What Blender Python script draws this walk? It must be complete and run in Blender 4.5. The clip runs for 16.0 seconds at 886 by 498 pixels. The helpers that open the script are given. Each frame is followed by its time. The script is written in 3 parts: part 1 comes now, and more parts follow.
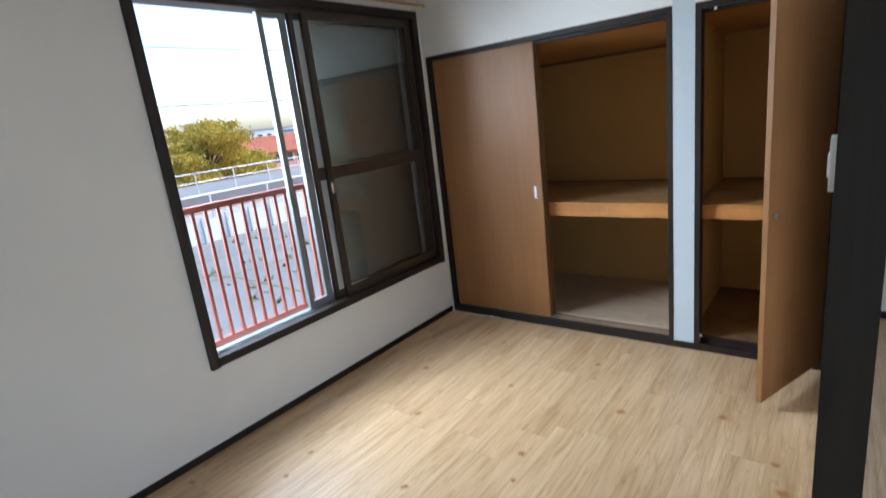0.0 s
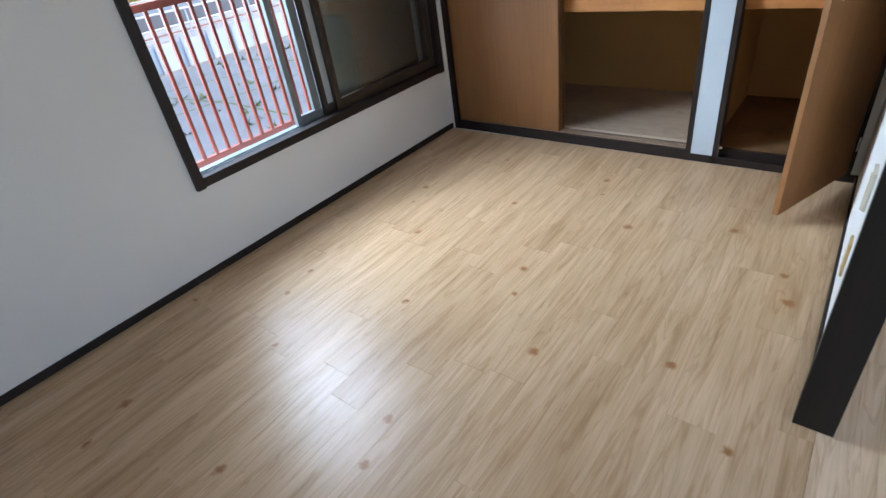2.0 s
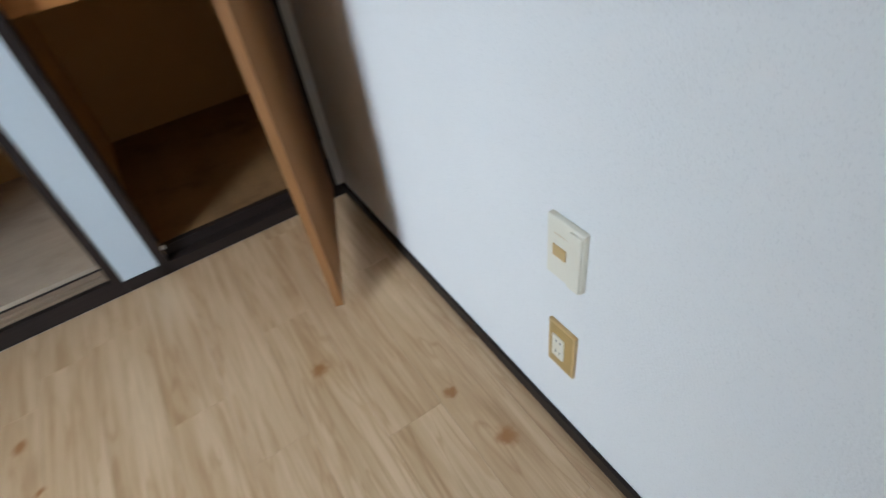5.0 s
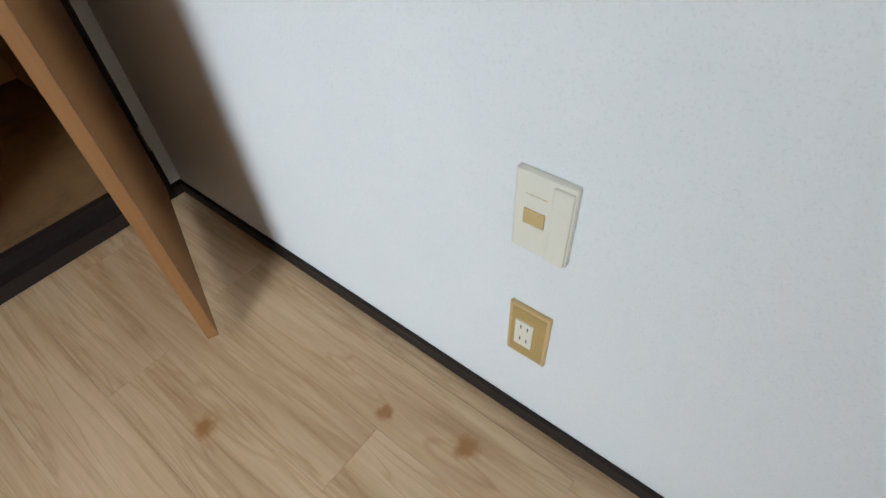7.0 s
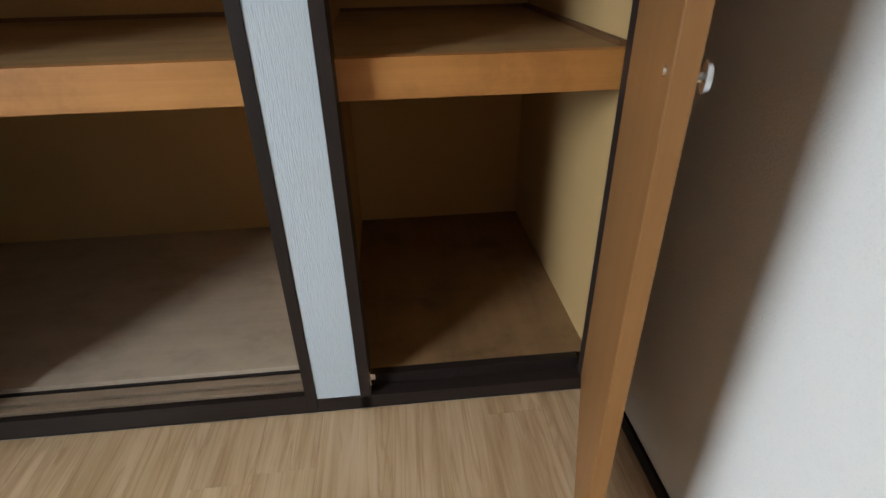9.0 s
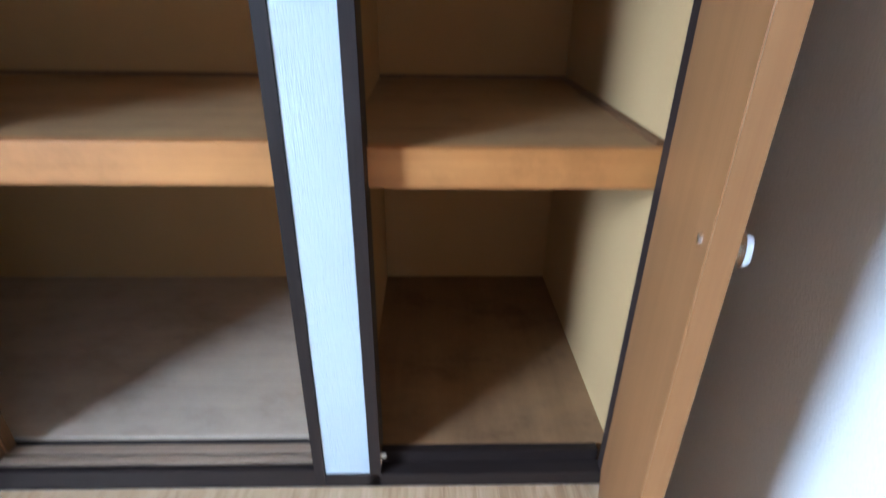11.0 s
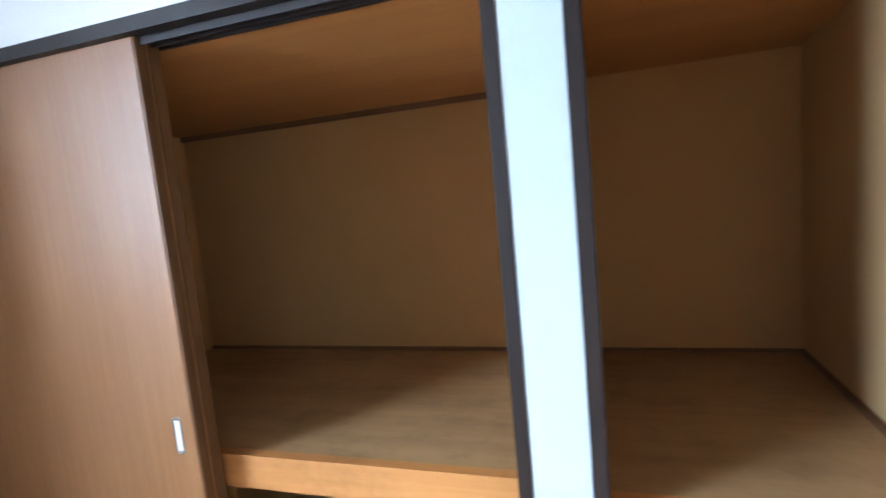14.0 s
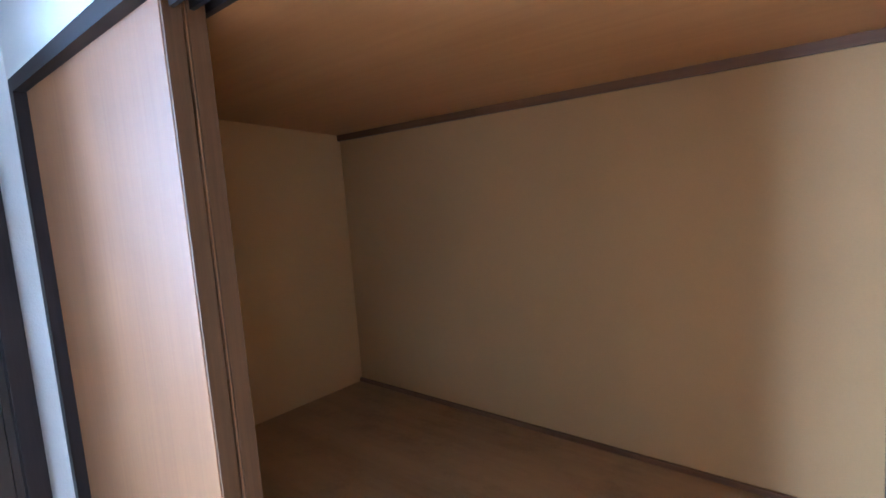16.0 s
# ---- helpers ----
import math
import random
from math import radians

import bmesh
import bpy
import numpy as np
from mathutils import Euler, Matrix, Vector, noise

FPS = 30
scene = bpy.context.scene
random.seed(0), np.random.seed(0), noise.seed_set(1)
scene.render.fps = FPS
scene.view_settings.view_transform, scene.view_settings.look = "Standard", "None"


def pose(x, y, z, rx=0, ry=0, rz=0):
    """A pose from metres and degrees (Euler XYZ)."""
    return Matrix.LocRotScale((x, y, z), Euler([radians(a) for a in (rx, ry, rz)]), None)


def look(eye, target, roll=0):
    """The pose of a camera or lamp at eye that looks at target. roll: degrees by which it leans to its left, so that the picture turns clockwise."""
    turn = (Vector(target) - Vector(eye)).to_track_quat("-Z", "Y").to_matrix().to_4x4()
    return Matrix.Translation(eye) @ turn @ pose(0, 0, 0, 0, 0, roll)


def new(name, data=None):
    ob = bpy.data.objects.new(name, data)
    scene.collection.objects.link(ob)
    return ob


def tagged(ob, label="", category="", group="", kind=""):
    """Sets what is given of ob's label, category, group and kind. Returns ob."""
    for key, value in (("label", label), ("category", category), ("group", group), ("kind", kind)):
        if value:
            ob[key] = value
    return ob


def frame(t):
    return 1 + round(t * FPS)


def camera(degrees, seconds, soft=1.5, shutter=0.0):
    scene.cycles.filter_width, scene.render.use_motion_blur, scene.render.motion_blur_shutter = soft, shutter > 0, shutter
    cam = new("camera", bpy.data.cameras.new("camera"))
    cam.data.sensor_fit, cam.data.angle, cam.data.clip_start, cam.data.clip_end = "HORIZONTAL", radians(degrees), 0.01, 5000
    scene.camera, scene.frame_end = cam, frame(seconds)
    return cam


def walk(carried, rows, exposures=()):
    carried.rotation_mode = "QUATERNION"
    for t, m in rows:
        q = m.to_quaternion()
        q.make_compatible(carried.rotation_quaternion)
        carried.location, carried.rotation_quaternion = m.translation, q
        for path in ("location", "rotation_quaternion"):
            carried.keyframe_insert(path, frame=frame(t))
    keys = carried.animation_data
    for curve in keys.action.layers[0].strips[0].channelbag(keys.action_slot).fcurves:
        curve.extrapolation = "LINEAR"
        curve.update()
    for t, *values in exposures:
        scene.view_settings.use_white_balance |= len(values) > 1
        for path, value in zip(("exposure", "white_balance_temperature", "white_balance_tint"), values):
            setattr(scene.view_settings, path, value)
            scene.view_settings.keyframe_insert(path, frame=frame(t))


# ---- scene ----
cam = camera(80.9, 16.0, shutter=0.4)
PATH = [
    (0, (2.576, -3.247, 1.596), (1.364, -1.734, 1.102), -6.8),
    (0.5, (2.558, -3.231, 1.548), (1.375, -1.789, 0.824), -7.8),
    (1, (2.556, -3.217, 1.51), (1.402, -1.861, 0.599), -8.6),
    (1.5, (2.540, -3.207, 1.496), (1.399, -1.916, 0.471), -8.7),
    (2, (2.467, -3.109, 1.456), (1.351, -1.858, 0.365), -8.9),
    (2.5, (2.321, -2.883, 1.423), (1.215, -1.633, 0.322), -9.3),
    (3, (2.184, -2.694, 1.398), (1.192, -1.364, 0.281), -8.8),
    (3.5, (2.037, -2.431, 1.357), (1.405, -0.894, 0.243), -7.3),
    (4, (2.039, -2.173, 1.312), (1.836, -0.529, 0.191), -7.8),
    (4.5, (2.062, -1.829, 1.25), (2.322, -0.277, 0.016), -9.6),
    (5, (2.132, -1.631, 1.151), (2.786, -0.315, -0.205), -9.6),
    (5.2, (2.134, -1.56, 1.121), (2.939, -0.371, -0.276), -8.3),
    (7.5, (2.139, -1.375, 0.998), (3.172, -0.49, -0.468), -3.6),
    (8, (1.982, -1.33, 1.074), (2.794, -0.021, -0.202), -3.6),
    (8.5, (1.991, -1.188, 1.097), (2.327, 0.472, 0.034), -3.6),
    (8.7, (2.011, -1.103, 1.1), (2.216, 0.612, 0.085), -2.8),
    (10.8, (2.048, -0.957, 1.141), (2.137, 0.779, 0.152), 2.0),
    (11, (2.041, -0.972, 1.205), (2.096, 0.814, 0.306), 0.9),
    (11.5, (2.053, -1.013, 1.379), (1.981, 0.868, 0.704), -1.2),
    (12, (2.06, -1.081, 1.485), (1.922, 0.863, 1.037), -1.9),
    (12.5, (2.068, -1.149, 1.55), (1.88, 0.828, 1.306), -2.2),
    (13, (2.06, -1.173, 1.568), (1.834, 0.809, 1.428), -2.5),
    (13.5, (2.035, -1.123, 1.572), (1.693, 0.838, 1.387), -3.3),
    (14, (1.949, -0.975, 1.578), (1.324, 0.909, 1.341), -5.45),
    (14.5, (1.808, -0.802, 1.617), (0.891, 0.955, 1.356), -7.45),
    (15, (1.777, -0.622, 1.623), (0.622, 0.991, 1.368), -7.90),
    (15.5, (1.77, -0.436, 1.631), (0.524, 1.11, 1.393), -6.85),
    (16, (1.739, -0.331, 1.674), (0.433, 1.166, 1.446), -4.17),
]
EXPOSURES = [(0, 1.8, 5950, 10), (3, 1.62, 5600, 10), (4, 1.42, 5600, 10), (5, 1.36, 5950, 10), (7.5, 1.38, 6350, 10), (8.6, 1.3, 6700, 10), (11, 2.4, 5000, 10), (12.5, 2.6, 4900, 10), (14, 2.8, 5300, 10), (14.7, 2.9, 4950, 10), (16, 3.45, 4250, 10)]
walk(cam, [(t, look(eye, target, roll)) for t, eye, target, roll in PATH], EXPOSURES)

# ---- light: a bright, hazy day; the sun stands behind the house ----
SUN_EL, SUN_AZ = 50.0, 25.0          # azimuth from +y towards +x
world = bpy.data.worlds.new("sky")
scene.world = world
world.use_nodes = True
_sky = world.node_tree.nodes.new("ShaderNodeTexSky")
_sky.sky_type, _sky.sun_disc = "NISHITA", False
_sky.sun_elevation, _sky.sun_rotation = radians(SUN_EL), radians(SUN_AZ)
_sky.dust_density, _sky.air_density = 3.0, 1.0
_bg = world.node_tree.nodes["Background"]
_bg.inputs["Strength"].default_value = 0.15
world.node_tree.links.new(_sky.outputs[0], _bg.inputs["Color"])
_sun = bpy.data.lights.new("sun", "SUN")
_sun.energy, _sun.angle, _sun.color = 0.8, radians(10), (1.0, 0.95, 0.88)
sun = new("sun", _sun)
_ca = math.cos(radians(SUN_EL))
sun.matrix_world = look((_ca * math.sin(radians(SUN_AZ)) * 60, _ca * math.cos(radians(SUN_AZ)) * 60,
                         math.sin(radians(SUN_EL)) * 60), (0, 0, 0))


# stand-ins for skylight: two outside the window, one at an unseen opening next door
def sky_lamp(name, eye, target, w, h, watts):
    d = bpy.data.lights.new(name, "AREA")
    d.shape, d.size, d.size_y, d.energy, d.color = "RECTANGLE", w, h, watts, (0.82, 0.92, 1.0)
    new(name, d).matrix_world = look(eye, target)


sky_lamp("window_sky_lamp", (-2.7, -3.2, 2.3), (1.4, -0.9, 0.9), 3.0, 2.6, 260)
sky_lamp("window_zenith_lamp", (-2.4, -2.0, 4.3), (1.2, -1.7, 0.2), 4.6, 2.4, 270)
sky_lamp("next_room_sky_lamp", (5.38, -3.0, 1.5), (2.5, -3.0, 0.9), 2.3, 1.2, 9)


# ---- materials ----
def material(name, rough=0.6, metal=0.0, spec=0.5):
    m = bpy.data.materials.new(name)
    m.use_nodes = True
    b = m.node_tree.nodes["Principled BSDF"]
    b.inputs["Roughness"].default_value = rough
    b.inputs["Metallic"].default_value = metal
    b.inputs["Specular IOR Level"].default_value = spec
    return m, m.node_tree.nodes, m.node_tree.links, b


def noise_node(n, l, vec, scale, detail=4.0, rough=0.55):
    t = n.new("ShaderNodeTexNoise")
    t.inputs["Scale"].default_value = scale
    t.inputs["Detail"].default_value = detail
    t.inputs["Roughness"].default_value = rough
    l.new(vec, t.inputs["Vector"])
    return t.outputs["Fac"]


def ramp(n, l, fac, *stops):
    r = n.new("ShaderNodeValToRGB")
    e = r.color_ramp.elements
    while len(e) < len(stops):
        e.new(0.5)
    for k, (p, c) in zip(e, stops):
        k.position, k.color = p, (*c, 1)
    l.new(fac, r.inputs[0])
    return r.outputs[0]


def mixed(n, l, fac, a, b, mode="MIX"):
    x = n.new("ShaderNodeMix")
    x.data_type, x.blend_type = "RGBA", mode
    for sock, v in ((x.inputs[0], fac), (x.inputs[6], a), (x.inputs[7], b)):
        if isinstance(v, (int, float)):
            sock.default_value = v
        elif isinstance(v, tuple):
            sock.default_value = (*v, 1)
        else:
            l.new(v, sock)
    return x.outputs[2]


def stretched(n, l, sx, sy, sz, shift=False):
    g = n.new("ShaderNodeNewGeometry")
    mp = n.new("ShaderNodeMapping")
    mp.inputs["Scale"].default_value = (sx, sy, sz)
    l.new(g.outputs["Position"], mp.inputs["Vector"])
    if shift:
        o = n.new("ShaderNodeObjectInfo")
        mul = n.new("ShaderNodeMath")
        mul.operation = "MULTIPLY"
        mul.inputs[1].default_value = 37.0
        l.new(o.outputs["Random"], mul.inputs[0])
        l.new(mul.outputs[0], mp.inputs["Location"])
    return mp.outputs[0]


def bumped(n, l, b, height, strength, dist=0.002):
    k = n.new("ShaderNodeBump")
    k.inputs["Strength"].default_value, k.inputs["Distance"].default_value = strength, dist
    l.new(height, k.inputs["Height"])
    l.new(k.outputs[0], b.inputs["Normal"])


def plain(name, col, rough=0.5, metal=0.0, var=0.15, scale=6.0, bump=0.0, grain=150.0, spec=0.5):
    m, n, l, b = material(name, rough, metal, spec)
    v = stretched(n, l, 1, 1, 1)
    big = noise_node(n, l, v, scale)
    fine = noise_node(n, l, v, grain, 2)
    lo, hi = tuple(c * (1 - var) for c in col), tuple(min(1, c * (1 + var)) for c in col)
    c1 = ramp(n, l, big, (0.3, lo), (0.7, hi))
    c2 = mixed(n, l, 0.35, c1, ramp(n, l, fine, (0.3, lo), (0.7, hi)))
    l.new(c2, b.inputs["Base Color"])
    if bump:
        bumped(n, l, b, fine, bump)
    return m


def wood(name, dark, light, axis="z", fine=1.0, rough=0.45, shift=False, bump=0.08, coat=0.0, spec=0.5, stain=0.0):
    """Straight grain that runs along one axis."""
    m, n, l, b = material(name, rough, 0.0, spec)
    s = {"x": (1.2, 40, 40), "y": (40, 1.2, 40), "z": (40, 40, 1.2)}[axis]
    v = stretched(n, l, *(k * fine for k in s), shift=shift)
    w = {"x": (0.5, 9, 9), "y": (9, 0.5, 9), "z": (9, 9, 0.5)}[axis]
    v2 = stretched(n, l, *w, shift=shift)
    g = noise_node(n, l, v, 3.0, 6, 0.65)
    g2 = noise_node(n, l, v2, 1.0, 3)
    c = mixed(n, l, 0.5, ramp(n, l, g, (0.32, dark), (0.68, light)), ramp(n, l, g2, (0.3, dark), (0.7, light)))
    if stain:
        blot = noise_node(n, l, stretched(n, l, 2.2, 3.0, 2.2), 2.0, 7, 0.7)
        c = mixed(n, l, stain, c, ramp(n, l, blot, (0.34, (0.42, 0.36, 0.30)), (0.47, (0.88, 0.86, 0.84)), (0.62, (1.12, 1.1, 1.05))), "MULTIPLY")
    l.new(c, b.inputs["Base Color"])
    bumped(n, l, b, g, bump, 0.001)
    b.inputs["Coat Weight"].default_value = coat
    return m


def wallpaper(name, col, ribs=False):
    """Vinyl wallpaper: off-white with a fine pebbled or ribbed relief and faint soiling."""
    m, n, l, b = material(name, 0.75, spec=0.3)
    v = stretched(n, l, 1, 1, 1)
    fine = noise_node(n, l, stretched(n, l, 1.6, 1.6, 0.12) if ribs else v, 330, 3, 0.6)
    cell = n.new("ShaderNodeTexVoronoi")
    cell.inputs["Scale"].default_value = 210
    l.new(stretched(n, l, 1.8, 1.8, 0.15) if ribs else v, cell.inputs["Vector"])
    soil = noise_node(n, l, v, 1.3, 5)
    base = ramp(n, l, soil, (0.3, tuple(c * 0.95 for c in col)), (0.65, col))
    speck = ramp(n, l, fine, (0.30, (0.86, 0.86, 0.86)), (0.45, (1, 1, 1)))
    l.new(mixed(n, l, 0.6, base, speck, "MULTIPLY"), b.inputs["Base Color"])
    add = n.new("ShaderNodeMath")
    l.new(fine, add.inputs[0]), l.new(cell.outputs["Distance"], add.inputs[1])
    bumped(n, l, b, add.outputs[0], 0.35, 0.0015)
    return m


KNOTS = ((0.451, -0.919, 0.020),
         (0.500, -1.102, 0.012),
         (1.071, -0.872, 0.018),
         (1.429, -0.424, 0.020),
         (1.472, -0.592, 0.013),
         (0.749, -1.365, 0.018),
         (1.720, -0.864, 0.024),
         (2.170, -0.695, 0.024),
         (1.431, -1.407, 0.022),
         (1.485, -1.583, 0.016),
         (0.472, -1.903, 0.016),
         (0.510, -2.088, 0.014),
         (1.077, -1.859, 0.018),
         (1.727, -1.856, 0.022),
         (2.178, -1.681, 0.022),
         (2.415, -0.972, 0.018),
         (2.458, -1.145, 0.026),
         (0.485, -2.883, 0.024),
         (0.549, -3.057, 0.016),
         (1.090, -2.842, 0.020),
         (1.448, -2.389, 0.018),
         (2.420, -1.941, 0.018),
         (1.502, -2.564, 0.016),
         (2.810, -1.676, 0.020),
         (0.728, -0.382, 0.016),
         (0.117, -2.352, 0.014),
         (0.761, -2.353, 0.014))


def laminate(name, tint):
    """Pale knotty-wood sheet flooring, one tone a board, grain along y."""
    m, n, l, b = material(name, 0.34, spec=0.5)
    info = n.new("ShaderNodeObjectInfo")
    v = stretched(n, l, 11, 0.75, 1, shift=True)
    warp = noise_node(n, l, stretched(n, l, 5, 0.9, 1, shift=True), 1.7, 3)
    g = noise_node(n, l, v, 2.2, 6, 0.62)
    g.node.inputs["Distortion"].default_value = 0.9
    c1 = ramp(n, l, g, (0.28, (0.33, 0.185, 0.075)), (0.45, (0.57, 0.385, 0.215)), (0.66, (0.73, 0.53, 0.335)))
    c2 = ramp(n, l, warp, (0.32, (0.45, 0.29, 0.145)), (0.66, (0.73, 0.53, 0.335)))
    fine = noise_node(n, l, stretched(n, l, 55, 1.1, 1, shift=True), 2.0, 4, 0.6)
    c = mixed(n, l, 0.5, c1, c2)
    c = mixed(n, l, 0.38, c, ramp(n, l, fine, (0.36, (0.74, 0.68, 0.60)), (0.52, (1, 1, 1))), "MULTIPLY")
    vein = noise_node(n, l, stretched(n, l, 15, 1.0, 1, shift=True), 1.3, 2, 0.45)
    vein.node.inputs["Distortion"].default_value = 1.6
    c = mixed(n, l, 0.42, c, ramp(n, l, vein, (0.45, (1, 1, 1)), (0.485, (0.72, 0.62, 0.50)), (0.50, (0.66, 0.54, 0.40)), (0.53, (1, 1, 1))), "MULTIPLY")
    tone = ramp(n, l, info.outputs["Random"], (0.0, (0.93, 0.91, 0.89)), (1.0, (1.0, 1.0, 1.0)))
    c = mixed(n, l, 1.0, c, tone, "MULTIPLY")
    pos = n.new("ShaderNodeNewGeometry").outputs["Position"]
    wob = n.new("ShaderNodeTexNoise")
    wob.inputs["Scale"].default_value = 45
    l.new(pos, wob.inputs["Vector"])
    off = n.new("ShaderNodeVectorMath")
    off.operation = "MULTIPLY_ADD"
    off.inputs[1].default_value = (0.03, 0.04, 0.0)
    l.new(wob.outputs["Color"], off.inputs[0]), l.new(pos, off.inputs[2])
    last = None
    for kx, ky, kr in KNOTS:
        d = n.new("ShaderNodeVectorMath")
        d.operation = "DISTANCE"
        d.inputs[1].default_value = (kx + 0.015, ky + 0.02, 0.0)
        l.new(off.outputs[0], d.inputs[0])
        r = n.new("ShaderNodeMapRange")
        r.interpolation_type = "SMOOTHSTEP"
        r.inputs["From Min"].default_value, r.inputs["From Max"].default_value = kr * 1.35, kr * 0.25
        l.new(d.outputs["Value"], r.inputs["Value"])
        if last is None:
            last = r.outputs[0]
        else:
            x = n.new("ShaderNodeMath")
            x.operation = "MAXIMUM"
            l.new(last, x.inputs[0]), l.new(r.outputs[0], x.inputs[1])
            last = x.outputs[0]
    c = mixed(n, l, last, c, (0.33, 0.145, 0.042))
    l.new(mixed(n, l, 1.0, c, tint, "MULTIPLY"), b.inputs["Base Color"])
    rr = n.new("ShaderNodeMapRange")
    rr.inputs["To Min"].default_value, rr.inputs["To Max"].default_value = 0.27, 0.38
    l.new(g, rr.inputs["Value"]), l.new(rr.outputs[0], b.inputs["Roughness"])
    bumped(n, l, b, g, 0.12, 0.001)
    return m


def glass(name, tint=(1, 1, 1), rough=0.0):
    m, n, l, b = material(name, rough)
    b.inputs["Base Color"].default_value = (*tint, 1)
    b.inputs["Transmission Weight"].default_value = 1.0
    b.inputs["IOR"].default_value = 1.45
    return m


M_WALL = wallpaper("white_wallpaper", (0.76, 0.755, 0.73))
# the paper itself is white; this blue-grey is skylight put into the colour
M_PILLAR = wallpaper("skylit_pillar_paper", (0.53, 0.59, 0.625), ribs=True)
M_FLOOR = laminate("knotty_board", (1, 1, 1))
# pale boards, the tint raised further in place of more lamp light
M_FLOOR2 = laminate("daylit_pale_board", (1.22, 1.3, 1.45))
M_CEIL = plain("ceiling_paper", (0.73, 0.72, 0.70), 0.8, bump=0.2)
M_TRIM = wood("dark_trim", (0.013, 0.009, 0.008), (0.030, 0.020, 0.017), "z", rough=0.5, spec=0.3)
M_TRIMY = wood("dark_trim_long", (0.012, 0.008, 0.007), (0.026, 0.018, 0.015), "y", rough=0.5, spec=0.3)
M_TRIMX = wood("dark_trim_cross", (0.013, 0.009, 0.008), (0.028, 0.019, 0.016), "x", rough=0.5, spec=0.3)
M_POST = wood("dark_post", (0.010, 0.009, 0.008), (0.022, 0.019, 0.016), "z", rough=0.55, spec=0.3)
M_DOOR = wood("brown_door_sheet", (0.24, 0.106, 0.034), (0.325, 0.152, 0.054), "z", 0.8, rough=0.46, spec=0.45)
M_DOOREDGE = wood("door_edge", (0.10, 0.048, 0.018), (0.17, 0.085, 0.032), "z", rough=0.55, spec=0.3)
M_MOULD = wood("dark_moulding", (0.10, 0.045, 0.016), (0.17, 0.080, 0.030), "x", rough=0.55)
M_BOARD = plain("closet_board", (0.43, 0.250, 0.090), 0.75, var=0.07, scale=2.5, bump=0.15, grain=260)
# same board in a lighter tone, for the east side wall only
M_BOARDLT = plain("closet_board_pale", (0.48, 0.315, 0.135), 0.75, var=0.07, scale=2.5, bump=0.15, grain=260)
M_PLYX = wood("closet_plywood", (0.27, 0.155, 0.062), (0.38, 0.23, 0.10), "x", 0.16, rough=0.65, stain=0.45)
M_PLYTOP = wood("closet_ceiling_plywood", (0.35, 0.16, 0.045), (0.43, 0.21, 0.064), "x", 0.3, rough=0.6)
M_PLYFL = wood("pale_closet_floor", (0.40, 0.31, 0.22), (0.50, 0.395, 0.29), "x", 0.12, rough=0.7, stain=0.3)
M_PLYFR = wood("brown_closet_floor", (0.18, 0.100, 0.042), (0.27, 0.155, 0.070), "y", 0.12, rough=0.6, stain=0.6)
M_LEDGE = wood("orange_shelf_edge", (0.40, 0.160, 0.036), (0.53, 0.235, 0.062), "x", 0.5, rough=0.55, stain=0.4)
M_RAIL = plain("track_wood", (0.30, 0.21, 0.14), 0.5)
M_STEEL = plain("chrome", (0.75, 0.75, 0.76), 0.22, 1.0, var=0.04)
M_ALU = plain("grey_aluminium", (0.20, 0.22, 0.23), 0.5, 0.3, var=0.06)
M_SKYSTRIP = plain("pale_sky_strip", (0.42, 0.45, 0.47), 0.45, 0.2, var=0.05)
M_BRONZE = plain("bronze_aluminium", (0.045, 0.034, 0.026), 0.42, 0.2, var=0.12)
M_BROWNSASH = plain("brown_sash", (0.042, 0.030, 0.021), 0.45, 0.2, var=0.12)
M_SHUTTER = plain("shutter_box_metal", (0.06, 0.065, 0.054), 0.55, 0.0, var=0.1)
M_GLASS = glass("window_glass", (0.93, 0.96, 0.95))
M_IVORY = plain("ivory_plastic", (0.72, 0.68, 0.56), 0.45, var=0.03)
M_TAN = plain("tan_plastic", (0.55, 0.38, 0.17), 0.45, var=0.05)
M_TAN2 = plain("ochre_plastic", (0.42, 0.28, 0.10), 0.5, var=0.05)
M_WHITE = plain("white_plastic", (0.8, 0.8, 0.79), 0.4, var=0.03)
M_BLACK = plain("dark_slot", (0.02, 0.02, 0.02), 0.6)
M_RED = plain("red_brown_paint", (0.19, 0.042, 0.026), 0.5, var=0.15, bump=0.05)
M_CONC = plain("grey_concrete", (0.155, 0.168, 0.178), 0.85, var=0.18, scale=0.5, bump=0.3, grain=20)
M_EARTH = plain("gravel_earth", (0.20, 0.17, 0.13), 0.9, var=0.3, scale=0.4, bump=0.4, grain=10)
M_RUST = plain("rusty_ballast", (0.22, 0.115, 0.075), 0.9, var=0.35, scale=1.5, bump=0.5, grain=8)
M_METALW = plain("galvanised_steel", (0.55, 0.58, 0.60), 0.45, 0.5, var=0.08)
M_FENCE = plain("pale_blue_panel", (0.55, 0.60, 0.63), 0.6, var=0.08)
M_TILE = plain("red_roof_tile", (0.38, 0.13, 0.075), 0.7, var=0.2, scale=2)
M_HOUSE = plain("house_render", (0.62, 0.60, 0.55), 0.8)
M_WARM = plain("orange_cladding", (0.5, 0.2, 0.07), 0.7)
M_FAR = plain("far_facade", (0.50, 0.56, 0.62), 0.8, var=0.2, scale=0.2)
M_DARKWIN = plain("dark_window", (0.06, 0.07, 0.08), 0.25)
M_BARK = plain("tree_bark", (0.12, 0.09, 0.065), 0.9, var=0.3, bump=0.5, grain=30)


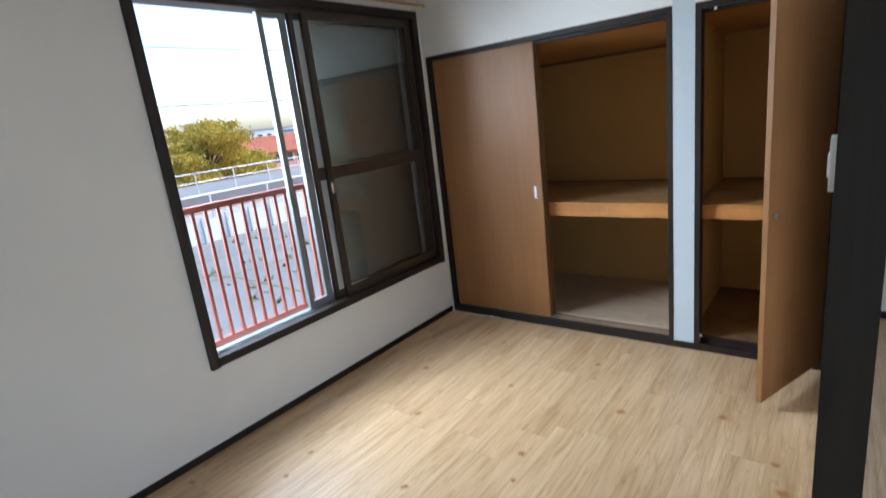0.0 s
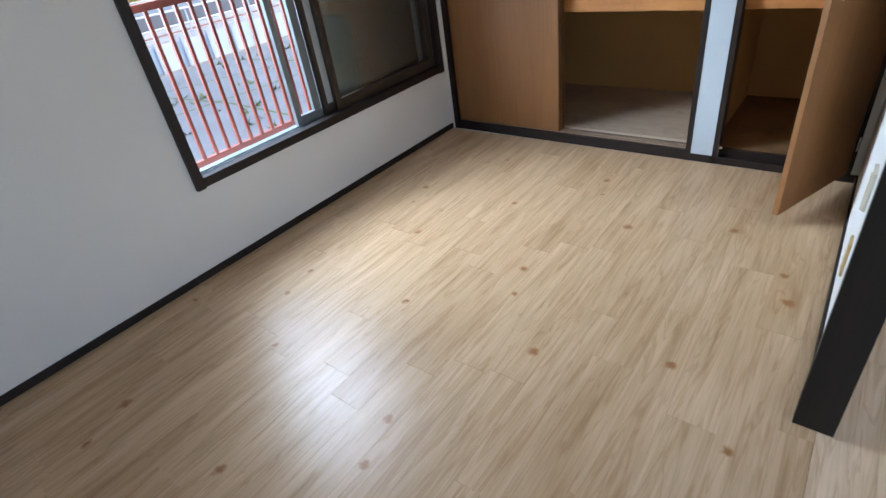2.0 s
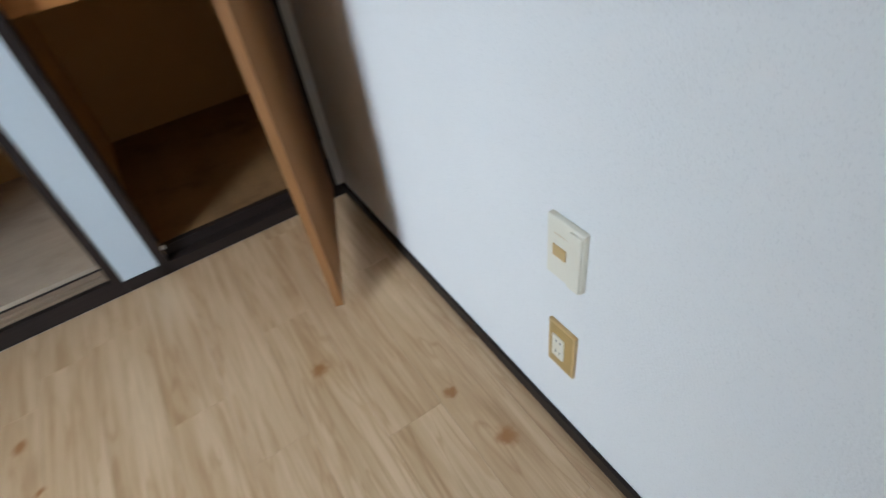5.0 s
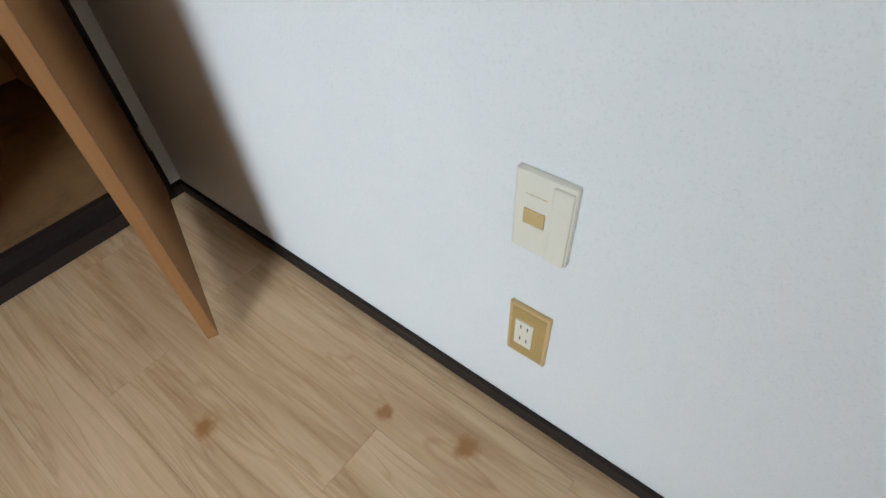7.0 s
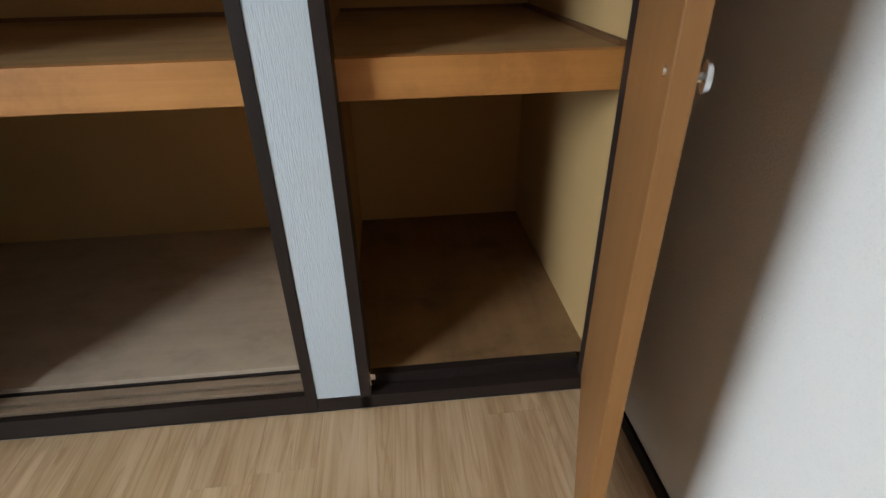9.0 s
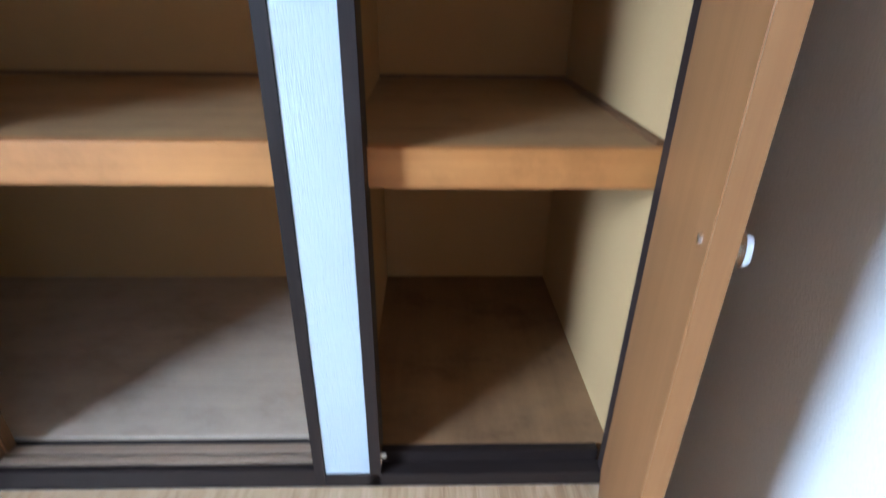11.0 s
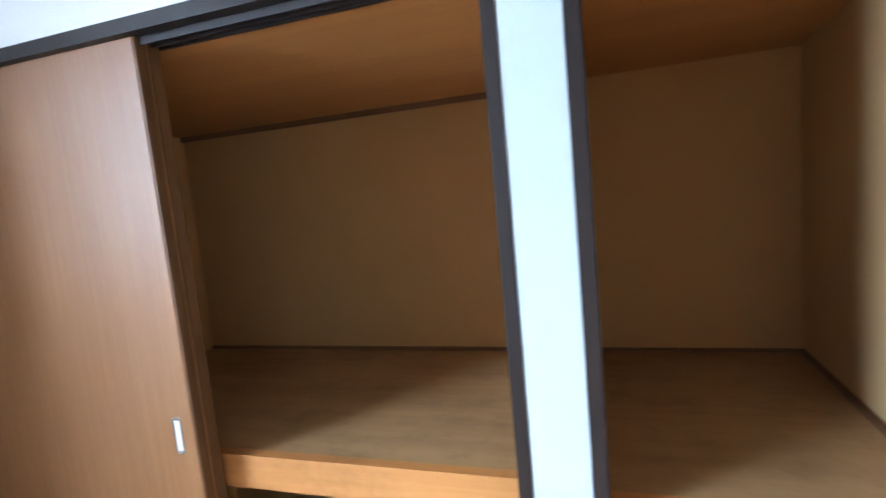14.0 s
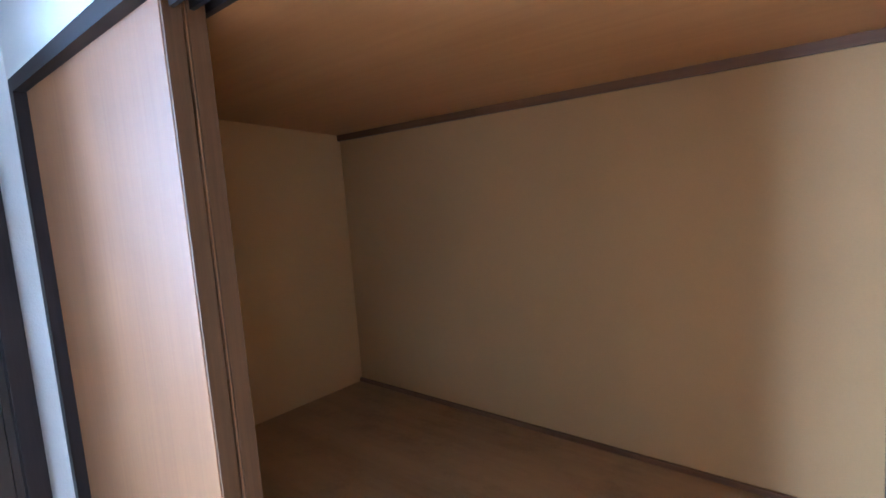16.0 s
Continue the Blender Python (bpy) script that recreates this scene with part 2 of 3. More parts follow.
def leaves_material():
    m, n, l, b = material("autumn_leaf", 0.6)
    g = n.new("ShaderNodeNewGeometry")
    l.new(ramp(n, l, g.outputs["Random Per Island"], (0.0, (0.27, 0.245, 0.03)), (0.5, (0.48, 0.39, 0.06)), (1.0, (0.62, 0.46, 0.08))),
          b.inputs["Base Color"])
    return m


M_LEAF = leaves_material()
M_WEED = plain("weed_green", (0.08, 0.10, 0.03), 0.8, var=0.4)


# ---- mesh helpers ----
def box_into(bm, x0, y0, z0, x1, y1, z1, bevel=0.0):
    r = bmesh.ops.create_cube(bm, size=1.0)
    bmesh.ops.transform(bm, verts=r["verts"], matrix=Matrix.Translation(((x0 + x1) / 2, (y0 + y1) / 2, (z0 + z1) / 2))
                        @ Matrix.Diagonal((abs(x1 - x0), abs(y1 - y0), abs(z1 - z0), 1)))
    if bevel:
        edges = {e for v in r["verts"] for e in v.link_edges}
        bmesh.ops.bevel(bm, geom=list(edges), offset=bevel, segments=2, affect="EDGES", profile=0.6)


def tube_into(bm, a, b, r0, r1=None, seg=10):
    a, b = Vector(a), Vector(b)
    q = bmesh.ops.create_cone(bm, cap_ends=True, segments=seg, radius1=r0, radius2=r0 if r1 is None else r1, depth=(b - a).length)
    bmesh.ops.transform(bm, verts=q["verts"], matrix=Matrix.Translation((a + b) / 2) @ (b - a).to_track_quat("Z", "Y").to_matrix().to_4x4())


def linked(name, bm, mat, parent=None, label=""):
    me = bpy.data.meshes.new(name)
    bm.to_mesh(me)
    bm.free()
    me.materials.append(mat)
    ob = new(name, me)
    if parent is not None:
        ob.parent = parent
    if label:
        ob["label"] = label
    return ob


def part(name, bm, mat, parent, label=""):
    return linked(name, bm, mat, parent, label)


def block(name, mat, parent, *dims, bevel=0.0, label=""):
    bm = bmesh.new()
    box_into(bm, *dims, bevel=bevel)
    return linked(name, bm, mat, parent, label)


def blocks(name, mat, parent, rows, bevel=0.0, label=""):
    bm = bmesh.new()
    for d in rows:
        box_into(bm, *d, bevel=bevel)
    return linked(name, bm, mat, parent, label)


def thing(name, label, category, group="", at=(0, 0, 0), kind=""):
    e = new(name)
    e.location = at
    return tagged(e, label, category, group, kind)


def structure(ob, label, category):
    return tagged(ob, label, category, kind="structure")


def tube(name, mat, parent, a, b, r0, r1=None, seg=12, label=""):
    bm = bmesh.new()
    tube_into(bm, a, b, r0, r1, seg)
    return linked(name, bm, mat, parent, label)


# ---- the rooms ----
W, BACK, CEIL = 2.58, -3.62, 2.45
WY0, WY1, WZ0, WZ1 = -2.04, -0.10, 0.505, 2.295        # window opening
structure(blocks("wall_west", M_WALL, None, [(-0.16, BACK - 0.1, -0.12, 0, WY0, CEIL), (-0.16, WY1, -0.12, 0, 0, CEIL),
                                            (-0.16, WY0, -0.12, 0, WY1, WZ0 - 0.041), (-0.16, WY0, WZ1, 0, WY1, CEIL)]),
          "white vinyl-papered wall round a sliding window", "wall")
structure(blocks("wall_east", M_WALL, None, [(W, -1.70, 0.0, 2.645, 0, CEIL), (W, BACK, 2.02, 2.645, -1.70, CEIL)]),
          "white papered partition that ends at a dark post", "wall")
structure(block("wall_south", M_WALL, None, 0, BACK - 0.1, 0, 2.645, BACK, CEIL), "plain white papered wall", "wall")
# closet front: pieces of wall round the two closet openings
structure(blocks("wall_north", M_WALL, None, [(0, 0, 0.0, 0.026, 0.08, CEIL), (0.026, 0, 2.03, 1.768, 0.08, CEIL),
                                             (1.885, 0, 2.02, 2.545, 0.08, CEIL), (2.545, 0, 0.045, W, 0.028, CEIL)]),
          "white papered wall above and beside the closets", "wall")
structure(block("pillar", M_PILLAR, None, 1.768, 0.0, 0.046, 1.885, 0.08, CEIL), "white papered pillar between two closets, skylight blue put into its colour", "pillar")
structure(block("ceiling", M_CEIL, None, -0.16, BACK - 0.1, CEIL, 2.645, 1.1, CEIL + 0.12), "plain white papered ceiling", "ceiling")
floor = structure(block("floor", M_BLACK, None, -0.16, BACK - 0.1, -0.2, 2.62, 0.0, -0.006), "pale knotty wood-look board flooring", "floor")
# the room next door
# the window openings in these walls are unseen, added to let daylight in
structure(blocks("wall_next_room", M_WALL, None, [(2.645, 0.9, 0, 5.4, 1.0, CEIL), (5.4, -5.2, 0, 5.5, -4.2, CEIL), (5.4, -1.8, 0, 5.5, 1.0, CEIL), (5.4, -4.2, 0, 5.5, -1.8, 0.85), (5.4, -4.2, 2.15, 5.5, -1.8, CEIL),
          (2.545, -5.2, 0, 2.645, BACK - 0.1, CEIL), (2.645, -5.3, 0, 3.0, -5.2, CEIL), (5.0, -5.3, 0, 5.5, -5.2, CEIL), (3.0, -5.3, 2.1, 5.0, -5.2, CEIL)]),
          "plain white papered walls of the adjoining room", "wall")
structure(block("ceiling_next_room", M_CEIL, None, 2.645, -5.3, CEIL, 5.5, 1.0, CEIL + 0.12), "plain white papered ceiling", "ceiling")
floor2 = structure(block("floor_next_room", M_BLACK, None, 2.62, -5.3, -0.2, 5.5, 1.0, -0.006), "pale board flooring of the adjoining room, bright daylight put into its tint", "floor")
structure(blocks("baseboard_next_room", M_TRIMX, None, [(2.645, 0.888, 0, 5.4, 0.9, 0.05)]), "dark brown baseboard", "baseboard")

structure(block("baseboard_west", M_TRIMY, None, 0.0, BACK, 0, 0.010, -0.004, 0.040, bevel=0.002), "dark brown wooden baseboard", "baseboard")
structure(block("baseboard_east", M_TRIMY, None, W - 0.010, -1.698, 0, W, -0.004, 0.040, bevel=0.002), "dark brown wooden baseboard", "baseboard")
structure(block("baseboard_south", M_TRIMX, None, 0.01, BACK, 0, W, BACK + 0.01, 0.040, bevel=0.002), "dark brown wooden baseboard", "baseboard")
post = structure(block("door_post", M_POST, None, 2.556, -1.738, 0.0, 2.662, -1.698, 2.02, bevel=0.002), "dark brown wooden post at the partition's end", "post")

# closet frames
frame_l = thing("closet_frame", "dark brown wooden frame of the sliding-door closet", "closet frame", kind="structure")
block("jamb", M_TRIM, frame_l, 0.026, -0.003, 0.0, 0.060, 0.10, 2.03)
block("jamb", M_TRIM, frame_l, 1.739, -0.003, 0.0, 1.767, 0.10, 2.03)
block("header", M_TRIMX, frame_l, 0.060, -0.003, 1.996, 1.739, 0.035, 2.03)
blocks("top_track", M_TRIMX, frame_l, [(0.060, 0.037, 1.978, 1.739, 0.045, 2.03), (0.060, 0.066, 1.978, 1.739, 0.074, 2.03), (0.060, 0.092, 1.978, 1.739, 0.104, 2.03),
       (0.060, 0.0352, 2.02, 1.739, 0.104, 2.029)])
block("sill", M_TRIMX, frame_l, 0.060, -0.003, 0.0, 1.739, 0.016, 0.064, bevel=0.001)
blocks("bottom_track", M_BLACK, frame_l, [(0.060, 0.0162, 0.0, 1.739, 0.100, 0.048)])
for y0, y1 in ((0.026, 0.046), (0.060, 0.086)):
    block("track_strip", M_RAIL, frame_l, 0.060, y0, 0.048, 1.739, y1, 0.066, bevel=0.001, label="pale wooden sliding track strip")
block("floor_edge", M_TRIMX, frame_l, 0.060, 0.1002, 0.0, 1.739, 0.1078, 0.060, label="dark edge of the closet floor")
frame_r = thing("closet_frame", "dark brown wooden frame of the hinged-door closet", "closet frame", kind="structure")
block("jamb", M_TRIM, frame_r, 1.886, -0.003, 0.0, 1.915, 0.085, 2.02)
block("jamb", M_TRIM, frame_r, 2.505, -0.003, 0.0, 2.546, 0.028, 2.02)
block("header", M_TRIMX, frame_r, 1.915, -0.003, 1.985, 2.505, 0.085, 2.02)
block("header_stop", M_TRIMX, frame_r, 1.915, 0.036, 1.968, 2.505, 0.085, 1.985)
block("sill", M_TRIMX, frame_r, 1.768, -0.003, 0.0, 2.58, 0.040, 0.044, bevel=0.001)
block("riser", M_TRIMX, frame_r, 1.915, 0.041, 0.0, 2.505, 0.066, 0.080)

# closet shells
YB, ZF, ZS, ZC0, ZC1 = 1.0, 0.076, 0.916, 1.985, 1.912
XL = 0.08


def sloped_top(name, x0, x1, y0, mat):
    bm = bmesh.new()
    box_into(bm, x0, y0, 0, x1, YB, 0.02)
    for v in bm.verts:
        v.co.z += ZC0 - 0.002 if v.co.y < 0.4 else ZC1
    return linked(name, bm, mat)


structure(blocks("closet_back_wall", M_BOARD, None, [(XL - 0.06, YB, 0, 1.76, YB + 0.05, 2.2), (1.85, YB, 0, 2.6, YB + 0.05, 2.2)]), "tan board back wall inside the closets", "closet wall")
structure(block("closet_side_wall_west", M_BOARD, None, XL - 0.06, 0.106, 0, XL, YB, 2.2), "tan board side wall inside the closet", "closet wall")
structure(block("closet_partition", M_BOARD, None, 1.769, 0.081, 0, 1.862, YB + 0.05, 2.2), "tan board partition between the closets", "closet wall")
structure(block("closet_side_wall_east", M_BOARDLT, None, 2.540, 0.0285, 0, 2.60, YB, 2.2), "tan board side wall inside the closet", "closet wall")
structure(sloped_top("closet_ceiling", XL, 1.769, 0.105, M_PLYTOP), "orange-brown plywood ceiling of the closet", "ceiling")
structure(sloped_top("closet_ceiling_small", 1.862, 2.540, 0.086, M_PLYTOP), "orange-brown plywood ceiling of the closet", "ceiling")
structure(block("closet_floor", M_PLYFL, None, XL, 0.108, 0.0, 1.769, YB, ZF), "pale worn plywood closet floor", "floor")
structure(block("closet_floor_small", M_PLYFR, None, 1.862, 0.0665, 0.0, 2.540, YB, 0.080), "brown plywood closet floor", "floor")
structure(blocks("closet_trim", M_MOULD, None, [(XL, YB - 0.014, ZC1 - 0.022, 1.769, YB - 0.001, ZC1 + 0.004)]), "thin brown moulding along the closet ceiling", "trim")
structure(blocks("closet_trim_low", M_MOULD, None, [(XL, YB - 0.012, ZS - 0.007, 1.769, YB - 0.001, ZS + 0.007), (1.862, YB - 0.012, ZS - 0.004, 2.520, YB - 0.001, ZS + 0.007),
          (2.520, 0.093, ZS - 0.004, 2.539, YB - 0.001, ZS + 0.007)]), "thin brown moulding along the closet shelf", "trim")
sh1 = thing("closet_shelf", "plywood shelf with an orange front rail, wide closet", "shelf")
block("board", M_PLYX, sh1, XL, 0.115, ZS - 0.022, 1.768, YB, ZS - 0.007)
block("front_rail", M_LEDGE, sh1, XL, 0.108, 0.815, 1.768, 0.143, ZS - 0.006, bevel=0.002, label="orange-stained wooden front rail")
sh2 = thing("closet_shelf", "plywood shelf with an orange front rail, narrow closet", "shelf")
block("board", M_PLYX, sh2, 1.863, 0.07, ZS - 0.018, 2.539, YB, ZS - 0.004)
block("front_rail", M_LEDGE, sh2, 1.863, 0.060, 0.828, 2.539, 0.092, ZS - 0.003, bevel=0.002, label="orange-stained wooden front rail with a knot")


def sliding_door(y0, y1, x0, x1, label, pull):
    d = thing("sliding_door", label, "sliding door", "closet sliding doors")
    z0, z1 = 0.0665, 2.004
    block("panel", M_DOOR, d, x0 + 0.004, y0, z0, x1 - 0.006, y1 - 0.004, z1, bevel=0.0015)
    block("edge_strip", M_DOOREDGE, d, x1 - 0.0058, y0 + 0.002, z0, x1, y1 - 0.003, z1, label="brown wooden edge strip")
    if pull:
        px0, px1, pz0, pz1 = 0.834, 0.862, 0.952, 1.050
        p = part("recessed_pull", ring_mesh(px0, px1, pz0, pz1, y0, 0.005), M_STEEL, d, "brushed steel recessed finger pull")
        block("cup", M_WHITE, p, px0 + 0.005, y0 - 0.0008, pz0 + 0.008, px1 - 0.005, y0 - 0.0002, pz1 - 0.008)
        block("screw", M_STEEL, p, (px0 + px1) / 2 - 0.002, y0 - 0.003, pz1 - 0.006, (px0 + px1) / 2 + 0.002, y0 - 0.001, pz1 - 0.002)
    return d


def ring_mesh(x0, x1, z0, z1, y, w):
    bm = bmesh.new()
    for d in ((x0, z0, x1, z0 + w), (x0, z1 - w, x1, z1), (x0, z0 + w, x0 + w, z1 - w), (x1 - w, z0 + w, x1, z1 - w)):
        box_into(bm, d[0], y - 0.002, d[1], d[2], y, d[3], bevel=0.0006)
    return bm


sliding_door(0.024, 0.058, 0.061, 0.904, "brown wood-grain sliding closet door pushed shut", True)
sliding_door(0.060, 0.094, 0.061, 0.909, "brown wood-grain sliding closet door stacked behind the front one", False)

# hinged closet door, open
hd = thing("hinged_door", "orange-brown wood-grain closet door standing open", "door", at=(2.507, -0.005, 0))
hd.rotation_euler = (0, 0, math.atan2(-0.562, -0.215))
hd["category"] = "door"
# local x runs from the hinge to the free edge; local -y is the outer face, +y the inner
HW = 0.600
block("panel", M_DOOR, hd, 0.0, -0.003, 0.052, HW - 0.004, 0.022, 1.980, bevel=0.0015)
block("edge_strip", M_DOOR, hd, HW - 0.0038, -0.002, 0.052, HW, 0.021, 1.980)
bmk = bmesh.new()
tube_into(bmk, (HW - 0.045, 0.0222, 0.985), (HW - 0.045, 0.034, 0.985), 0.006)
tube_into(bmk, (HW - 0.045, 0.034, 0.985), (HW - 0.045, 0.040, 0.985), 0.017, 0.015, 20)
KNOB = part("knob", bmk, M_STEEL, hd, "chrome door knob")
tube("screw", M_STEEL, hd, (HW - 0.045, -0.003, 0.990), (HW - 0.045, -0.006, 0.990), 0.006, label="chrome screw head")
for z in (0.18, 1.0, 1.82):
    tube("hinge", M_STEEL, hd, (0.0, 0.034, z), (0.0, 0.034, z + 0.075), 0.005, label="steel butt hinge")
for n_, (x, y, z) in enumerate(((1.9155, 0.012, 0.10), (1.98, 0.022, 1.9845))):
    c = thing("door_catch", "small steel roller catch on the closet frame", "door catch", "closet door catches")
    if n_ == 0:
        block("plate", M_STEEL, c, x, y - 0.010, z - 0.025, x + 0.003, y + 0.014, z + 0.022, bevel=0.001)
        tube("roller", M_WHITE, c, (x + 0.002, y + 0.002, z - 0.004), (x + 0.014, y + 0.002, z - 0.004), 0.007)
    else:
        block("plate", M_STEEL, c, x - 0.02, y - 0.010, z - 0.003, x + 0.02, y + 0.012, z, bevel=0.001)
        tube("roller", M_WHITE, c, (x, y, z - 0.002), (x, y, z - 0.014), 0.007)

# ---- window ----
win = thing("window_1", "bronze aluminium sliding window, pushed half open", "window", kind="structure")
cy0, cy1, cz0, cz1 = -2.084, -0.052, 0.450, 2.345
block("casing_left", M_TRIM, win, -0.02, cy0, cz0, 0.026, WY0 + 0.001, cz1, bevel=0.002)
block("casing_right", M_TRIM, win, -0.02, WY1 - 0.001, cz0, 0.026, cy1, cz1, bevel=0.002)
block("casing_top", M_TRIMY, win, -0.02, WY0 + 0.0012, WZ1 - 0.001, 0.026, WY1 - 0.0012, cz1, bevel=0.002)
block("sill", M_TRIMY, win, -0.02, WY0 + 0.0012, cz0 + 0.008, 0.030, WY1 - 0.0012, WZ0 + 0.001, bevel=0.002)
blocks("outer_frame", M_BRONZE, win, [(-0.15, WY0, WZ0, -0.021, WY0 + 0.018, WZ1), (-0.15, WY1 - 0.018, WZ0, -0.021, WY1, WZ1),
       (-0.15, WY0 + 0.0182, WZ1 - 0.02, -0.021, WY1 - 0.0182, WZ1)])
blocks("bottom_rail", M_ALU, win, [(-0.15, WY0, WZ0 - 0.04, -0.021, WY1, WZ0 - 0.014)] +
       [(x, WY0 + 0.0182, WZ0 - 0.014, x + 0.004, WY1 - 0.0182, WZ0 - 0.007) for x in (-0.030, -0.058, -0.087)], label="bare aluminium sill with sliding tracks")


def sash(name, mat, x, y0, y1, stile, rail, mid, pane, label):
    f = blocks(name, mat, win, [(x - 0.014, y0, WZ0 - 0.006, x + 0.014, y0 + stile, WZ1 - 0.021), (x - 0.014, y1 - stile, WZ0 - 0.006, x + 0.014, y1, WZ1 - 0.021),
        (x - 0.0138, y0 + stile, WZ0 - 0.006, x + 0.0138, y1 - stile, WZ0 - 0.006 + rail), (x - 0.0138, y0 + stile, WZ1 - 0.021 - rail * 0.6, x + 0.0138, y1 - stile, WZ1 - 0.021)] +
        ([(x - 0.0138, y0 + stile, mid - 0.04, x + 0.0138, y1 - stile, mid + 0.04)] if mid else []), bevel=0.0015, label=label)
    if pane:
        spans = ((WZ0 - 0.006 + rail, mid - 0.03), (mid + 0.03, WZ1 - 0.021 - rail * 0.6)) if mid else ((WZ0 - 0.006 + rail, WZ1 - 0.021 - rail * 0.6),)
        for z0, z1 in spans:
            g = block("pane", M_GLASS, f, x - 0.0025, y0 + stile - 0.004, z0 - 0.004, x + 0.0025, y1 - stile + 0.004, z1 + 0.004)
            g.visible_shadow = False
    return f


s_in = sash("sash", M_BROWNSASH, -0.028, -1.075, -0.120, 0.042, 0.07, 1.328, True, "brown sliding sash with two glass panes")
s_mid = sash("sash", M_BRONZE, -0.057, -1.150, -0.135, 0.030, 0.06, 1.328, True, "dark bronze sliding sash")
# opaque pale blocks in place of the sky glimpsed through the glass
for z0, z1 in ((WZ0 + 0.056, 1.286), (1.370, WZ1 - 0.060)):
    block("meeting_stile", M_SKYSTRIP, s_mid, -0.066, -1.1195, z0, -0.048, -1.066, z1, label="pale strip standing in for sky seen through the glass")
s_out = sash("screen_frame", M_ALU, -0.086, -1.345, -0.150, 0.036, 0.05, 0, False, "grey aluminium insect-screen frame")
block("screen_stile", M_ALU, s_out, -0.099, -1.205, WZ0 + 0.045, -0.0725, -1.152, WZ1 - 0.052)
part("crescent_lock", (lambda b: (box_into(b, -0.013, -1.070, 1.20, -0.002, -1.055, 1.27, bevel=0.003), b)[1])(bmesh.new()), M_STEEL, win, "steel crescent lock")
structure(block("shutter_box", M_SHUTTER, None, -0.25, -1.00, 0.42, -0.17, 0.10, 2.44, bevel=0.004), "dark metal storm-shutter box outside the window", "shutter box")
rod = thing("curtain_rod", "wooden curtain rod with a white bracket above the window", "curtain rod")
tube("pole", M_TAN2, rod, (0.075, -2.2, 2.378), (0.075, 0.0 - 0.005, 2.378), 0.011)
for y in (-0.06, -2.10):
    block("bracket", M_WHITE, rod, 0.0, y - 0.012, 2.358, 0.080, y + 0.012, 2.366, bevel=0.002)


# ---- wall plates ----
def plate(name, label, mat, y0, y1, z0, z1, depth, cat):
    e = thing(name, label, cat)
    block("cover", mat, e, W - depth, y0, z0, W, y1, z1, bevel=0.003)
    return e


sw = plate("phone_socket", "ivory plastic wall socket cover with a tan blank", M_IVORY, -1.228, -1.145, 0.482, 0.613, 0.012, "wall socket")
block("raised_strip", M_IVORY, sw, W - 0.017, -1.226, 0.485, W - 0.0115, -1.199, 0.607, bevel=0.002)
block("blank", M_TAN, sw, W - 0.0145, -1.191, 0.533, W - 0.0118, -1.161, 0.557, bevel=0.0006, label="tan plastic insert")
block("seam", M_TAN, sw, W - 0.0123, -1.191, 0.580, W - 0.0118, -1.161, 0.5808)


def outlet(x, face, y0, y1, z0, z1, label):
    """face +1 looks to +x, -1 to -x."""
    e = thing("power_outlet", label, "power outlet", "power outlets")

    def bx(name, mat, a, b, c, d, h0, h1, bev=0.0, lab=""):
        xa, xb = sorted((x + face * h0, x + face * h1))
        return block(name, mat, e, xa, a, c, xb, b, d, bevel=bev, label=lab)
    bx("frame", M_TAN, y0, y1, z0, z1, 0.0, 0.008, 0.002)
    bx("plate", M_TAN2, y0 + 0.006, y1 - 0.006, z0 + 0.006, z1 - 0.006, 0.0075, 0.009, 0.0004, "ochre plastic face plate")
    cy, cz = (y0 + y1) / 2 + 0.006 * (1 if face < 0 else 0), (z0 + z1) / 2
    bx("insert", M_IVORY, cy - 0.016, cy + 0.016, cz - 0.032, cz + 0.032, 0.0085, 0.0115, 0.001, "ivory socket insert")
    for dz in (-0.018, 0.014):
        for dy in (-0.007, 0.005):
            bx("slot", M_BLACK, cy + dy - 0.001, cy + dy + 0.001, cz + dz, cz + dz + 0.009, 0.0112, 0.0118)
    return e


outlet(W, -1, -1.222, -1.150, 0.221, 0.351, "ochre wall outlet with two ivory sockets")
outlet(0.0, 1, -3.20, -3.085, 0.222, 0.30, "ochre double wall outlet on the window wall")
ls = plate("light_switch", "white plastic light switch plate beside the dark post", M_WHITE, -1.650, -1.585, 1.301, 1.437, 0.038, "light switch")
block("rocker", M_WHITE, ls, W - 0.042, -1.632, 1.335, W - 0.0375, -1.603, 1.395, bevel=0.002)

# ---- outdoors ----
G = -2.8
structure(block("ground", M_EARTH, None, -1500, -1500, G - 0.5, 1500, 1500, G), "bare brown earth and gravel", "ground")
structure(block("house_base", M_HOUSE, None, -0.15, BACK - 1.6, G - 0.02, 5.5, 1.1, -0.21), "plain rendered lower storey of the house", "wall")
structure(block("pavement", M_CONC, None, -20.0, -30, G, -5.5, 40, G + 0.03), "grey concrete yard with cracks and weeds", "pavement")
rail = thing("balcony_railing", "red-brown painted steel balcony railing outside the window", "railing")
block("top_rail", M_RED, rail, -0.375, -2.30, 1.225, -0.330, -0.9, 1.262, bevel=0.004)
block("bottom_rail", M_RED, rail, -0.370, -2.30, 0.415, -0.335, -0.9, 0.455, bevel=0.003)
k = 0
while -2.214 + 0.079 * k < -0.95:
    y = -2.214 + 0.079 * k
    block("bar", M_RED, rail, -0.362, y - 0.009, 0.455, -0.343, y + 0.009, 1.225)
    k += 1
for y in (-2.28, -0.92):
    block("bracket", M_RED, rail, -0.37, y - 0.012, 0.42, -0.155, y + 0.012, 0.45)

